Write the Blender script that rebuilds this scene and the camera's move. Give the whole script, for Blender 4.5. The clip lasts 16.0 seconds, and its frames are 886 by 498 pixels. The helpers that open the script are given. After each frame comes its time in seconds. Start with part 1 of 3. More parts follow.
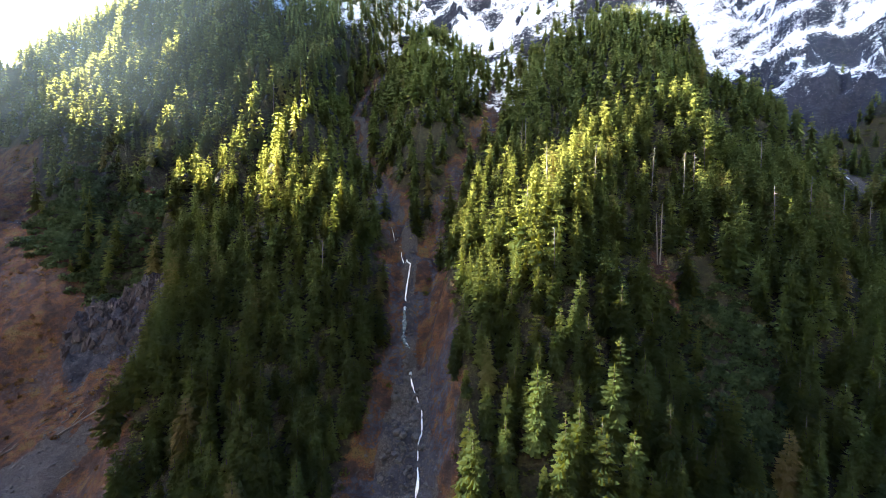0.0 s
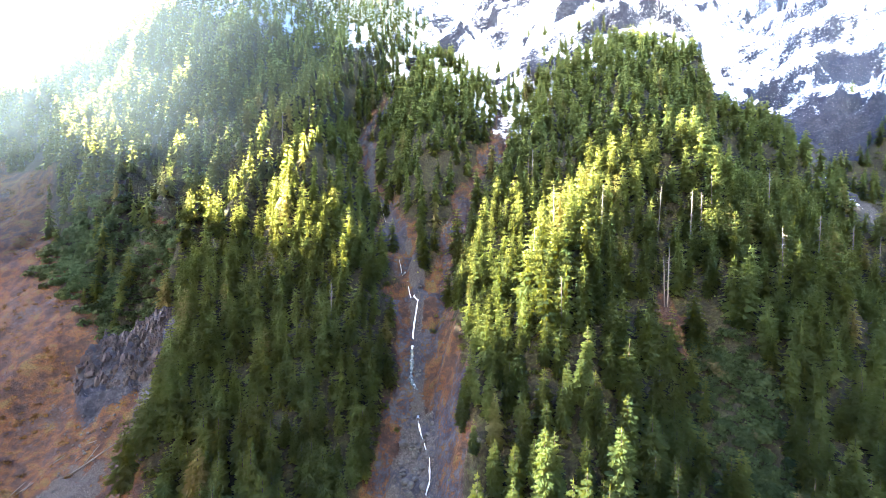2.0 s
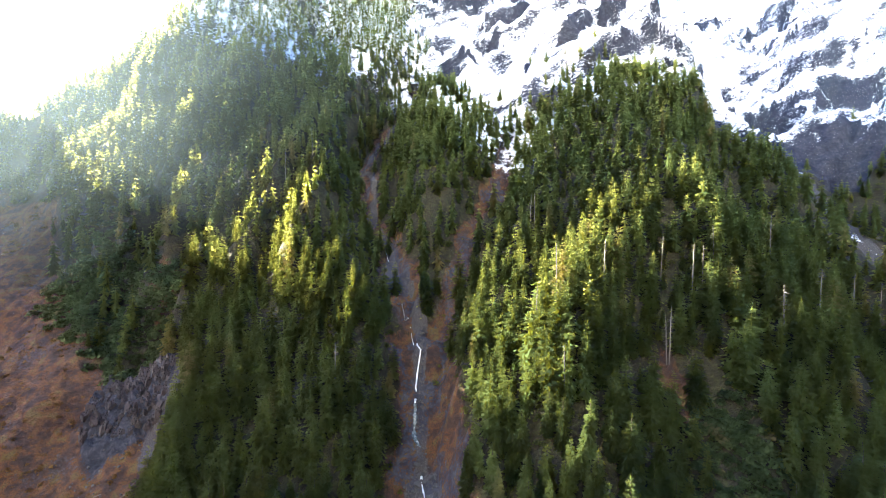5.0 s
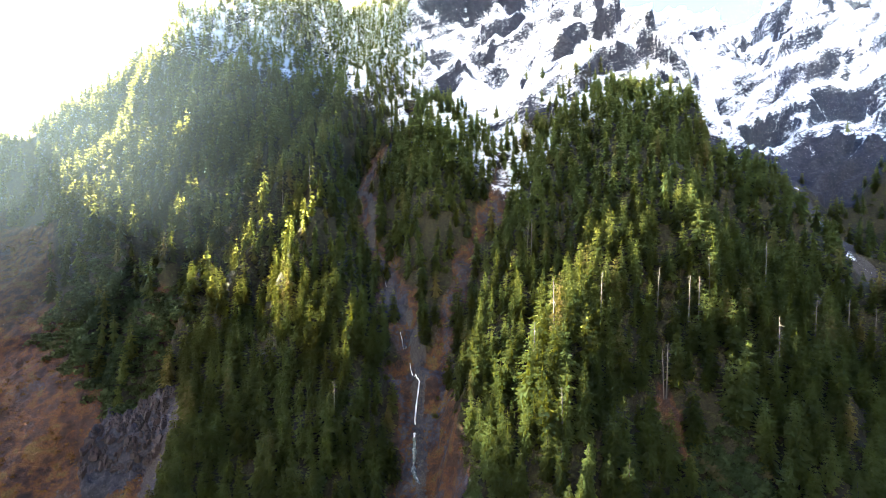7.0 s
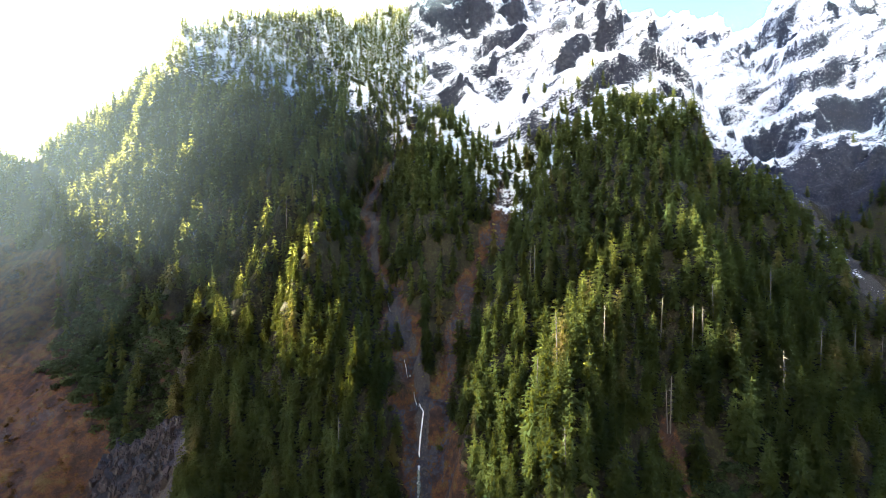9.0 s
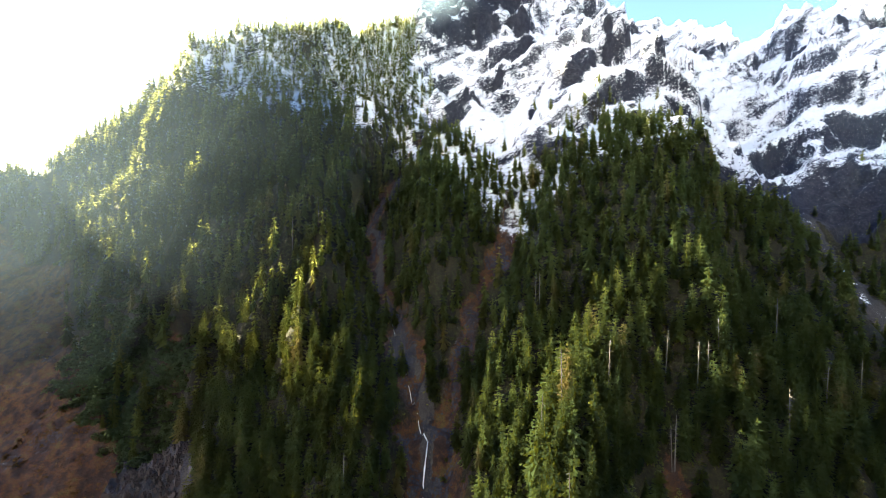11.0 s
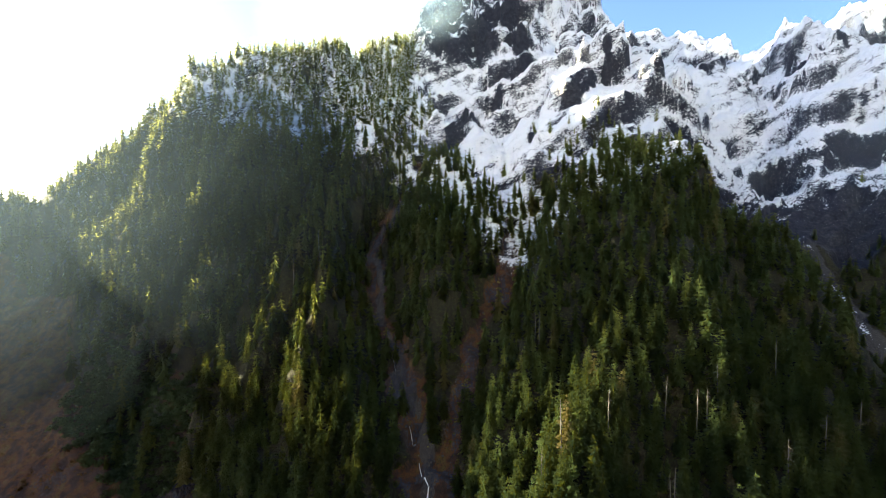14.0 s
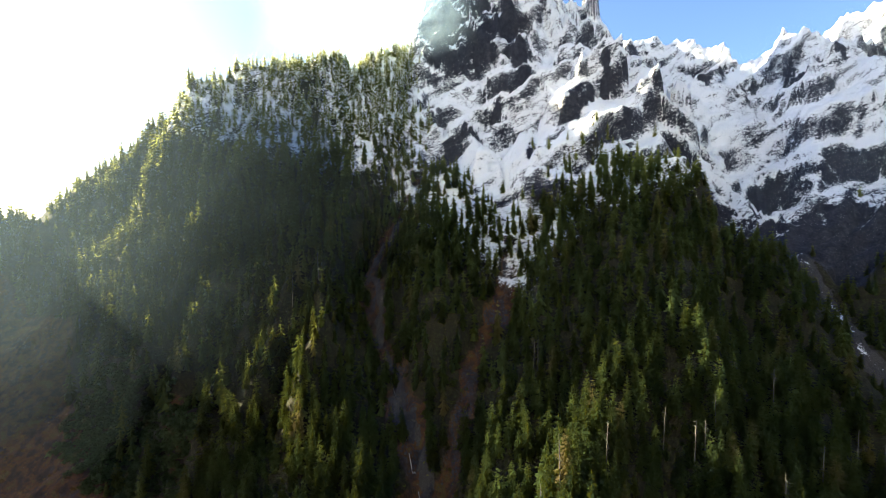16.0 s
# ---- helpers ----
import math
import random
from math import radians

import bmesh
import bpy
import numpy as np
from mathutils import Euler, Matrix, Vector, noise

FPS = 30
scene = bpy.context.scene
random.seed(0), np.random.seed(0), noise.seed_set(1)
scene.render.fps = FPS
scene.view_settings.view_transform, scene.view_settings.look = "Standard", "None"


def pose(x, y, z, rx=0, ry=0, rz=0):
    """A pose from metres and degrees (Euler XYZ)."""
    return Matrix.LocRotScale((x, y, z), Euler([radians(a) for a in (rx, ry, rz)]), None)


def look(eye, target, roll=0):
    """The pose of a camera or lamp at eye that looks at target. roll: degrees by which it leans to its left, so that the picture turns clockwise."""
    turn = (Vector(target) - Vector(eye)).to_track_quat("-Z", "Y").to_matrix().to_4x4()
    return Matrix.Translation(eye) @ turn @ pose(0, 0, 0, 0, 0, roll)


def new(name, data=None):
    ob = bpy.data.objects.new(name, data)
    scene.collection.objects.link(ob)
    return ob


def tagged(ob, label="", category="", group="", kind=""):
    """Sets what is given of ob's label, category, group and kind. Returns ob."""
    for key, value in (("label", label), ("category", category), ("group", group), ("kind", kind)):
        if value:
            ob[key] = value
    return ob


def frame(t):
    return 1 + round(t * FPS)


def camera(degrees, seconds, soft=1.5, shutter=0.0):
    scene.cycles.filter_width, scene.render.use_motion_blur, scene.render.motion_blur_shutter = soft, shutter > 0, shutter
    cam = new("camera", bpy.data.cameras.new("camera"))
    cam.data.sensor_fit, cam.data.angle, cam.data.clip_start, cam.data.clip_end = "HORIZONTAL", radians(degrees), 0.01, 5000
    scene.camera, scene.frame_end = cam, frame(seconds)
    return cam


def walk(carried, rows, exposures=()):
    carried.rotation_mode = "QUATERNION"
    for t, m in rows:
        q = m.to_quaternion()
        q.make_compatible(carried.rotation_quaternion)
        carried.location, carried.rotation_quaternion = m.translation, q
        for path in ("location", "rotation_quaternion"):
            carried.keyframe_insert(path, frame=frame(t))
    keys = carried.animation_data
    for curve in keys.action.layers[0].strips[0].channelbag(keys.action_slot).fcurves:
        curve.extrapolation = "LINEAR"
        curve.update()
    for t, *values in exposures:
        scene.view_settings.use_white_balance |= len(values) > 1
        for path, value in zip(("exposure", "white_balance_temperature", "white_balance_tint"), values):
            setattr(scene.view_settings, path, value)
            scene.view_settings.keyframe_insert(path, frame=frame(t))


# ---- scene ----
cam = camera(92.0, 16.0, soft=0.6)
METRES, EYE, TILT, LEAN, TURN = 120.0, 100.0, -3.0, 0.0, 0.0
ROWS = [
    (0.0, 0.0, 0.0, 0.0, -0.0, -0.0, 0.0),
    (0.5, -0.0032, -0.0027, 0.0324, 0.19, 0.05, -0.21),
    (1.0, -0.0053, -0.0062, 0.0653, 0.33, 0.15, -0.24),
    (1.5, -0.0053, -0.009, 0.0978, 0.55, 0.24, -0.13),
    (2.0, -0.0061, -0.0116, 0.1299, 0.75, 0.3, -0.1),
    (2.5, -0.0084, -0.0133, 0.1616, 0.72, 0.31, -0.25),
    (3.0, -0.0125, -0.0148, 0.1932, 0.69, 0.33, -0.43),
    (3.5, -0.0152, -0.0165, 0.2243, 0.71, 0.36, -0.51),
    (4.0, -0.0175, -0.0185, 0.2558, 0.72, 0.38, -0.47),
    (6.5, -0.0127, -0.0268, 0.4114, 0.77, 0.36, 0.34),
    (7.0, -0.0139, -0.0283, 0.4424, 0.55, 0.31, 0.31),
    (7.5, -0.0134, -0.0299, 0.4733, 0.63, 0.3, 0.42),
    (8.0, -0.0102, -0.0314, 0.5039, 0.9, 0.3, 0.63),
    (8.5, -0.0071, -0.0326, 0.5338, 1.05, 0.27, 0.83),
    (9.0, -0.0047, -0.0346, 0.5646, 1.16, 0.21, 0.84),
    (11.5, -0.0125, -0.041, 0.721, 1.68, 0.04, 0.3),
    (12.0, -0.0074, -0.0428, 0.7519, 1.89, 0.07, 0.74),
    (12.5, -0.0031, -0.0449, 0.782, 1.89, 0.07, 0.96),
    (13.0, -0.0023, -0.0459, 0.8131, 1.98, 0.01, 0.89),
    (13.5, -0.0021, -0.0471, 0.844, 2.02, -0.05, 0.77),
    (14.0, -0.0035, -0.0484, 0.8738, 1.79, -0.08, 0.68),
    (14.5, -0.0028, -0.0495, 0.9046, 1.62, -0.1, 0.71),
    (15.0, -0.0021, -0.0505, 0.935, 1.48, -0.13, 0.75),
    (15.5, -0.0011, -0.0518, 0.9656, 1.51, -0.11, 0.82),
    (16.0, 0.0011, -0.0528, 0.996, 1.72, -0.13, 0.82),
]

EXPOSURES = [(0.0, 4.1, 5300, 19), (0.3, 5.2, 5300, 19), (0.6, 5.75, 5300, 19), (4.0, 5.15, 5400, 18), (7.0, 4.45, 5550, 16), (9.0, 4.05, 5600, 15), (12.5, 3.35, 5650, 13), (16.0, 2.8, 5650, 12)]
walk(cam, [(t, pose(0, 0, EYE, TILT, LEAN, TURN) @ pose(METRES * x, METRES * y, METRES * z, 90 + pitch, roll, yaw)) for t, x, y, z, yaw, pitch, roll in ROWS], EXPOSURES)

# ---- world and sun ----
SUN_AZ, SUN_EL = -65.5, 23.6   # degrees from straight ahead (minus: to the left), and above the horizon
world = bpy.data.worlds.new("sky")
scene.world = world
world.use_nodes = True
wn = world.node_tree
sky = wn.nodes.new("ShaderNodeTexSky")
sky.sky_type = "NISHITA"
sky.sun_disc = False
sky.sun_elevation, sky.sun_rotation = radians(SUN_EL), radians(SUN_AZ)
sky.air_density, sky.dust_density, sky.ozone_density = 1.0, 1.2, 2.2
bg = wn.nodes["Background"]
bg.inputs["Strength"].default_value = 0.042
wn.links.new(sky.outputs["Color"], bg.inputs["Color"])
sun_data = bpy.data.lights.new("sun", "SUN")
sun_data.energy, sun_data.angle, sun_data.color = 5.0, radians(0.6), (1.0, 0.83, 0.45)
sun = new("sun", sun_data)
sun_way = Vector((math.sin(radians(SUN_AZ)) * math.cos(radians(SUN_EL)), math.cos(radians(SUN_AZ)) * math.cos(radians(SUN_EL)), math.sin(radians(SUN_EL))))
sun.matrix_world = look(sun_way * 900, (0, 0, 0))


# ---- materials ----
def nodes_of(name):
    m = bpy.data.materials.new(name)
    m.use_nodes = True
    nt = m.node_tree
    return m, nt, nt.nodes["Principled BSDF"], nt.nodes["Material Output"]


def noise_node(nt, scale, detail=4.0, rough=0.55, vector=None, kind="Object"):
    n = nt.nodes.new("ShaderNodeTexNoise")
    n.inputs["Scale"].default_value, n.inputs["Detail"].default_value, n.inputs["Roughness"].default_value = scale, detail, rough
    if vector is None:
        vector = nt.nodes.new("ShaderNodeTexCoord").outputs[kind]
    nt.links.new(vector, n.inputs["Vector"])
    return n.outputs["Fac"]


def ramp(nt, fac, stops):
    r = nt.nodes.new("ShaderNodeValToRGB")
    els = r.color_ramp.elements
    while len(els) < len(stops):
        els.new(0.5)
    for e, (p, c) in zip(els, stops):
        e.position, e.color = p, (*c, 1.0) if len(c) == 3 else c
    nt.links.new(fac, r.inputs["Fac"])
    return r.outputs["Color"]


def mix(nt, fac, a, b, mode="MIX"):
    m = nt.nodes.new("ShaderNodeMix")
    m.data_type, m.blend_type = "RGBA", mode
    for sock, v in ((m.inputs["Factor"], fac), (m.inputs[6], a), (m.inputs[7], b)):
        if hasattr(v, "links"):
            nt.links.new(v, sock)
        else:
            sock.default_value = v if not isinstance(v, tuple) else (*v, 1.0)
    return m.outputs[2]


def calc(nt, op, a, b=0.0, clamp=False):
    m = nt.nodes.new("ShaderNodeMath")
    m.operation, m.use_clamp = op, clamp
    for sock, v in ((m.inputs[0], a), (m.inputs[1], b)):
        if hasattr(v, "links"):
            nt.links.new(v, sock)
        else:
            sock.default_value = v
    return m.outputs[0]


def step(nt, v, lo, hi):
    m = nt.nodes.new("ShaderNodeMapRange")
    m.interpolation_type = "SMOOTHSTEP"
    nt.links.new(v, m.inputs["Value"])
    m.inputs["From Min"].default_value, m.inputs["From Max"].default_value = lo, hi
    return m.outputs["Result"]


def bump(nt, bsdf, height, strength, distance):
    b = nt.nodes.new("ShaderNodeBump")
    b.inputs["Strength"].default_value, b.inputs["Distance"].default_value = strength, distance
    nt.links.new(height, b.inputs["Height"])
    nt.links.new(b.outputs["Normal"], bsdf.inputs["Normal"])


def attribute(nt, name):
    a = nt.nodes.new("ShaderNodeAttribute")
    a.attribute_name = name
    return a.outputs["Fac"]


def ground_material():
    m, nt, bsdf, out = nodes_of("mountain_ground")
    rock, snow, soil, grit = (attribute(nt, n) for n in ("rock", "snow", "soil", "grit"))
    big, fine = noise_node(nt, 0.05, 5), noise_node(nt, 0.6, 6, 0.65)
    mid = noise_node(nt, 0.18, 6, 0.6)
    grain = noise_node(nt, 2.5, 5, 0.7)
    forest_floor = ramp(nt, fine, [(0.3, (0.009, 0.008, 0.005)), (0.5, (0.025, 0.021, 0.01)), (0.62, (0.036, 0.042, 0.012)), (0.8, (0.06, 0.04, 0.022))])
    bare = ramp(nt, mid, [(0.34, (0.024, 0.016, 0.014)), (0.45, (0.05, 0.028, 0.021)), (0.53, (0.098, 0.043, 0.015)), (0.64, (0.098, 0.068, 0.02))])
    scree = ramp(nt, fine, [(0.35, (0.016, 0.013, 0.014)), (0.5, (0.038, 0.03, 0.031)), (0.65, (0.08, 0.066, 0.066))])
    bare = mix(nt, step(nt, calc(nt, "ADD", big, calc(nt, "MULTIPLY", calc(nt, "SUBTRACT", fine, 0.5), 0.5)), 0.59, 0.68), bare, scree)
    bare = mix(nt, step(nt, grain, 0.46, 0.66), bare, (0.024, 0.017, 0.013))
    gravel = ramp(nt, grain, [(0.3, (0.018, 0.017, 0.017)), (0.5, (0.055, 0.05, 0.048)), (0.72, (0.14, 0.13, 0.125))])
    stone = ramp(nt, calc(nt, "ADD", calc(nt, "MULTIPLY", fine, 0.6), calc(nt, "MULTIPLY", mid, 0.4)), [(0.3, (0.009, 0.0105, 0.016)), (0.5, (0.027, 0.029, 0.04)), (0.68, (0.074, 0.075, 0.09))])
    wob = calc(nt, "MULTIPLY", calc(nt, "SUBTRACT", fine, 0.5), 1.2)
    c = mix(nt, step(nt, calc(nt, "ADD", soil, wob), 0.35, 0.65), forest_floor, bare)
    c = mix(nt, step(nt, calc(nt, "ADD", grit, wob), 0.4, 0.6), c, gravel)
    c = mix(nt, step(nt, calc(nt, "ADD", rock, wob), 0.4, 0.6), c, stone)
    geo = nt.nodes.new("ShaderNodeNewGeometry")
    sep = nt.nodes.new("ShaderNodeSeparateXYZ")
    nt.links.new(geo.outputs["Normal"], sep.inputs[0])
    turned, strata = nt.nodes.new("ShaderNodeMapping"), nt.nodes.new("ShaderNodeMapping")
    turned.inputs["Rotation"].default_value = (0, radians(24), 0)
    strata.inputs["Scale"].default_value = (0.07, 0.1, 0.42)
    nt.links.new(nt.nodes.new("ShaderNodeTexCoord").outputs["Object"], turned.inputs["Vector"])
    nt.links.new(turned.outputs["Vector"], strata.inputs["Vector"])
    streak = noise_node(nt, 1.0, 6, 0.68, strata.outputs["Vector"])
    crisp = noise_node(nt, 4.2, 5, 0.64, strata.outputs["Vector"])
    slab = noise_node(nt, 0.42, 3, 0.5, strata.outputs["Vector"])
    patch = calc(nt, "ADD", calc(nt, "MULTIPLY", calc(nt, "SUBTRACT", streak, 0.5), 1.3), calc(nt, "MULTIPLY", calc(nt, "SUBTRACT", crisp, 0.5), 3.7))
    patch = calc(nt, "ADD", patch, calc(nt, "MULTIPLY", calc(nt, "SUBTRACT", slab, 0.5), 1.2))
    speck = noise_node(nt, 0.7, 6, 0.74)
    patch = calc(nt, "ADD", patch, calc(nt, "MULTIPLY", calc(nt, "SUBTRACT", speck, 0.49), 3.2))
    ledge = calc(nt, "MULTIPLY", calc(nt, "SUBTRACT", sep.outputs["Z"], 0.54), 3.0)
    cover = calc(nt, "ADD", snow, calc(nt, "ADD", patch, ledge))
    white = step(nt, cover, 0.38, 0.5)
    c = mix(nt, white, c, ramp(nt, fine, [(0.3, (0.89, 0.905, 0.93)), (0.6, (0.945, 0.95, 0.955))]))
    nt.links.new(c, bsdf.inputs["Base Color"])
    nt.links.new(calc(nt, "SUBTRACT", 0.95, calc(nt, "MULTIPLY", white, 0.35)), bsdf.inputs["Roughness"])
    bsdf.inputs["Specular IOR Level"].default_value = 0.25
    bump(nt, bsdf, calc(nt, "ADD", calc(nt, "ADD", fine, calc(nt, "MULTIPLY", grain, 0.5)), calc(nt, "MULTIPLY", crisp, 1.0)), 0.6, 2.2)
    return m


def foliage_material(name, dark, light, glow):
    m, nt, bsdf, out = nodes_of(name)
    info = nt.nodes.new("ShaderNodeObjectInfo")
    geo = nt.nodes.new("ShaderNodeNewGeometry")
    tint = calc(nt, "FRACT", calc(nt, "ADD", attribute(nt, "tint"), info.outputs["Random"]))
    spray = geo.outputs["Random Per Island"]
    v = calc(nt, "ADD", calc(nt, "MULTIPLY", tint, 0.68), calc(nt, "MULTIPLY", spray, 0.32))
    c = ramp(nt, v, [(0.18, dark), (0.62, tuple(0.6 * a + 0.4 * b for a, b in zip(dark, light))), (0.95, light)])
    # here and there a fading, straw-brown crown; higher up, snow lies on some of the boughs
    c = mix(nt, step(nt, tint, 0.972, 0.976), c, (0.085, 0.066, 0.034))
    c = mix(nt, step(nt, calc(nt, "SUBTRACT", calc(nt, "MULTIPLY", attribute(nt, "frost"), 0.4), calc(nt, "ADD", spray, 0.03)), -0.02, 0.02), c, (0.8, 0.82, 0.85))
    diff, trans, both = nt.nodes.new("ShaderNodeBsdfDiffuse"), nt.nodes.new("ShaderNodeBsdfTranslucent"), nt.nodes.new("ShaderNodeMixShader")
    nt.links.new(c, diff.inputs["Color"])
    nt.links.new(mix(nt, 0.72, c, glow), trans.inputs["Color"])
    both.inputs[0].default_value = 0.5
    nt.links.new(diff.outputs[0], both.inputs[1])
    nt.links.new(trans.outputs[0], both.inputs[2])
    nt.links.new(both.outputs[0], out.inputs["Surface"])
    nt.nodes.remove(bsdf)
    return m


def bark_material(name, dark, light):
    m, nt, bsdf, out = nodes_of(name)
    nt.links.new(ramp(nt, noise_node(nt, 3.0, 6, 0.7), [(0.3, dark), (0.7, light)]), bsdf.inputs["Base Color"])
    bsdf.inputs["Roughness"].default_value = 0.9
    return m


GROUND = ground_material()
NEEDLES = foliage_material("conifer_needles", (0.0054, 0.0108, 0.009), (0.055, 0.08, 0.033), (0.49, 0.5, 0.1))
LEAVES = foliage_material("shrub_leaves", (0.012, 0.02, 0.007), (0.056, 0.066, 0.018), (0.18, 0.2, 0.04))
BARK = bark_material("conifer_bark", (0.03, 0.022, 0.016), (0.10, 0.075, 0.055))
DEADWOOD = bark_material("weathered_deadwood", (0.055, 0.048, 0.043), (0.18, 0.165, 0.15))


# ---- the mountain's form ----
def lattice(ix, iy, seed):
    h = (ix.astype(np.int64) * 374761393 + iy.astype(np.int64) * 668265263 + seed * 974711) & 0x7FFFFFFF
    h = ((h ^ (h >> 13)) * 1274126177) & 0x7FFFFFFF
    return ((h ^ (h >> 16)) & 0xFFFF) / 32767.5 - 1.0


def value_noise(x, y, seed):
    x0, y0 = np.floor(x), np.floor(y)
    fx, fy = x - x0, y - y0
    fx, fy = fx * fx * fx * (fx * (6 * fx - 15) + 10), fy * fy * fy * (fy * (6 * fy - 15) + 10)
    a, b = lattice(x0, y0, seed), lattice(x0 + 1, y0, seed)
    c, d = lattice(x0, y0 + 1, seed), lattice(x0 + 1, y0 + 1, seed)
    return (a * (1 - fx) + b * fx) * (1 - fy) + (c * (1 - fx) + d * fx) * fy


def fbm(x, y, seed, octaves=5, gain=0.5, ridged=False):
    total, amp = np.zeros_like(x), 1.0
    for o in range(octaves):
        n = value_noise(x * 1.0, y * 1.0, seed + 17 * o)
        total += amp * ((1 - 2 * np.abs(n)) if ridged else n)
        x, y, amp = x * 1.93 + y * 0.55, y * 1.93 - x * 0.55, amp * gain
    return total


def smooth(lo, hi, v):
    t = np.clip((v - lo) / (hi - lo), 0, 1)
    return t * t * (3 - 2 * t)


def along(x, y, line):
    """Distance in plan to a line of (x, y, value) stations, and the value at its nearest place."""
    best, val = np.full(x.shape, 1e9), np.zeros(x.shape)
    for (ax, ay, av), (bx, by, bv) in zip(line, line[1:]):
        k = np.clip(((x - ax) * (bx - ax) + (y - ay) * (by - ay)) / ((bx - ax) ** 2 + (by - ay) ** 2), 0, 1)
        d = np.hypot(x - ax - k * (bx - ax), y - ay - k * (by - ay))
        val = np.where(d < best, av + k * (bv - av), val)
        best = np.minimum(d, best)
    return best, val


# Spurs and gullies in plan: x, y and the height over (under: minus) the mean slope.
SLOPE, FOOT = 0.93, 75.0
SPUR_RIGHT = [(45, 60, 20), (34, 110, 14), (40, 152, 24), (52, 173, 24), (76, 196, 18), (112, 222, 24), (130, 315, 18), (150, 345, 12)]
SPUR_RIGHT_FLANK = [(105, 90, 0), (118, 150, 9), (150, 190, 4), (182, 225, -10), (190, 262, -30)]
SPUR_MID = [(86, 140, 2), (92, 165, 8), (100, 188, 11)]
SPUR_EAST = [(190, 100, -30), (214, 239, -30), (208, 305, -26)]
RIM = [(8, 100, 8), (6, 130, 8), (3, 150, 10), (17, 175, 5), (35, 213, 1), (51, 243, 0), (78, 290, 4)]
GULLY_MAIN = [(-10, 60, -12), (-12, 130, -16), (-12, 153, -22), (-15, 194, -24)]
GULLY_RIGHT = [(-15, 194, -24), (8, 240, -19), (33, 293, -14), (38, 330, -20), (48, 396, -22)]
GULLY_LEFT = [(-15, 194, -24), (-45, 270, -36), (-66, 325, -40), (-54, 350, -30), (-30, 384, -20)]
SPUR_CENTER = [(-15, 215, -20), (-5, 240, -12), (-7, 300, -8), (-15, 376, -16)]
SPUR_LEFT = [(-50, 60, -12), (-50, 128, -8), (-47, 155, -1), (-46, 185, 1), (-79, 205, 4), (-82, 260, 0), (-100, 330, 2), (-85, 420, 5), (-75, 529, 2)]
SLOPE_LEFT = [(-80, 90, -14), (-80, 138, -8), (-108, 241, -12), (-150, 248, -29), (-164, 298, -6), (-190, 390, 32)]
SLIDE = [(-140, 60, -60), (-142, 164, -54), (-158, 193, -58), (-200, 226, -50), (-252, 248, -58), (-330, 300, -60)]
SPUR_FAR_LEFT = [(-207, 271, -26), (-238, 330, -4), (-240, 372, 38), (-240, 410, 54), (-159, 468, 38)]
# Past x -430 the ridge is out of view, raised to shade low spurs.
RIDGE_LEFT = [(-277, 325, -28), (-284, 423, 10), (-361, 360, -29), (-396, 352, -25), (-424, 348, -7), (-450, 342, 42), (-560, 355, 49), (-900, 380, 49)]
SHELF = [(-10, 414, -35), (46, 388, -10), (104, 404, -2), (150, 415, 14), (187, 356, 2)]
CRAG = [(-18, 484, -30), (48, 458, -32), (92, 508, 0), (150, 478, 10), (170, 482, 10), (192, 455, 6), (226, 439, 14)]
BOWL_EDGE = [(218, 345, -35), (252, 430, -55), (228, 500, -60), (218, 600, -70)]
BOWL = [(320, 200, -90), (267, 283, -58), (280, 318, -72), (293, 437, -76), (340, 520, -72), (366, 573, -66), (414, 652, -78)]
BACK_WALL = [(260, 640, -86), (219, 697, -90), (320, 742, -92), (346, 662, -112), (399, 706, -90)]
MOUNTAIN_RIGHT = [(430, 200, -40), (377, 434, -38), (459, 499, 12), (450, 570, -10), (478, 636, -50), (620, 600, 30), (900, 560, 60)]
FORMS = (SPUR_RIGHT, SPUR_MID, RIM, SPUR_RIGHT_FLANK, SPUR_EAST, GULLY_MAIN, GULLY_RIGHT, GULLY_LEFT, SPUR_CENTER, SPUR_LEFT, SLOPE_LEFT, SLIDE, SPUR_FAR_LEFT,
         RIDGE_LEFT, SHELF, CRAG, BOWL_EDGE, BOWL, BACK_WALL, MOUNTAIN_RIGHT)
# Bare rock faces of the tower and of the blocks under it, placed to fit the camera's view: stations in plan, and half
# their width.
CRAG_FACES = (([(-3, 432, 0), (19, 434, 0), (45, 467, 0)], 8), ([(66, 398, 0), (100, 420, 0), (139, 445, 0)], 7), ([(72, 554, 0), (75, 524, 0), (82, 508, 0)], 10), ([(159, 452, 0), (160, 466, 0)], 5),
              ([(131, 409, 0), (162, 409, 0)], 4), ([(332, 587, 0), (397, 632, 0)], 6), ([(408, 543, 0), (449, 514, 0)], 6), ([(32, 530, 0), (64, 550, 0)], 6))
# The skyline in plan: where the slope ends and the far side falls away.
SKY_X = (-900, -560, -445, -361, -284, -240, -159, -75, -20, 40, 120, 185, 215, 300, 330, 400, 416, 478, 620, 900)
SKY_Y = (390, 362, 349, 362, 425, 414, 475, 545, 600, 640, 630, 600, 700, 742, 745, 706, 655, 640, 610, 590)


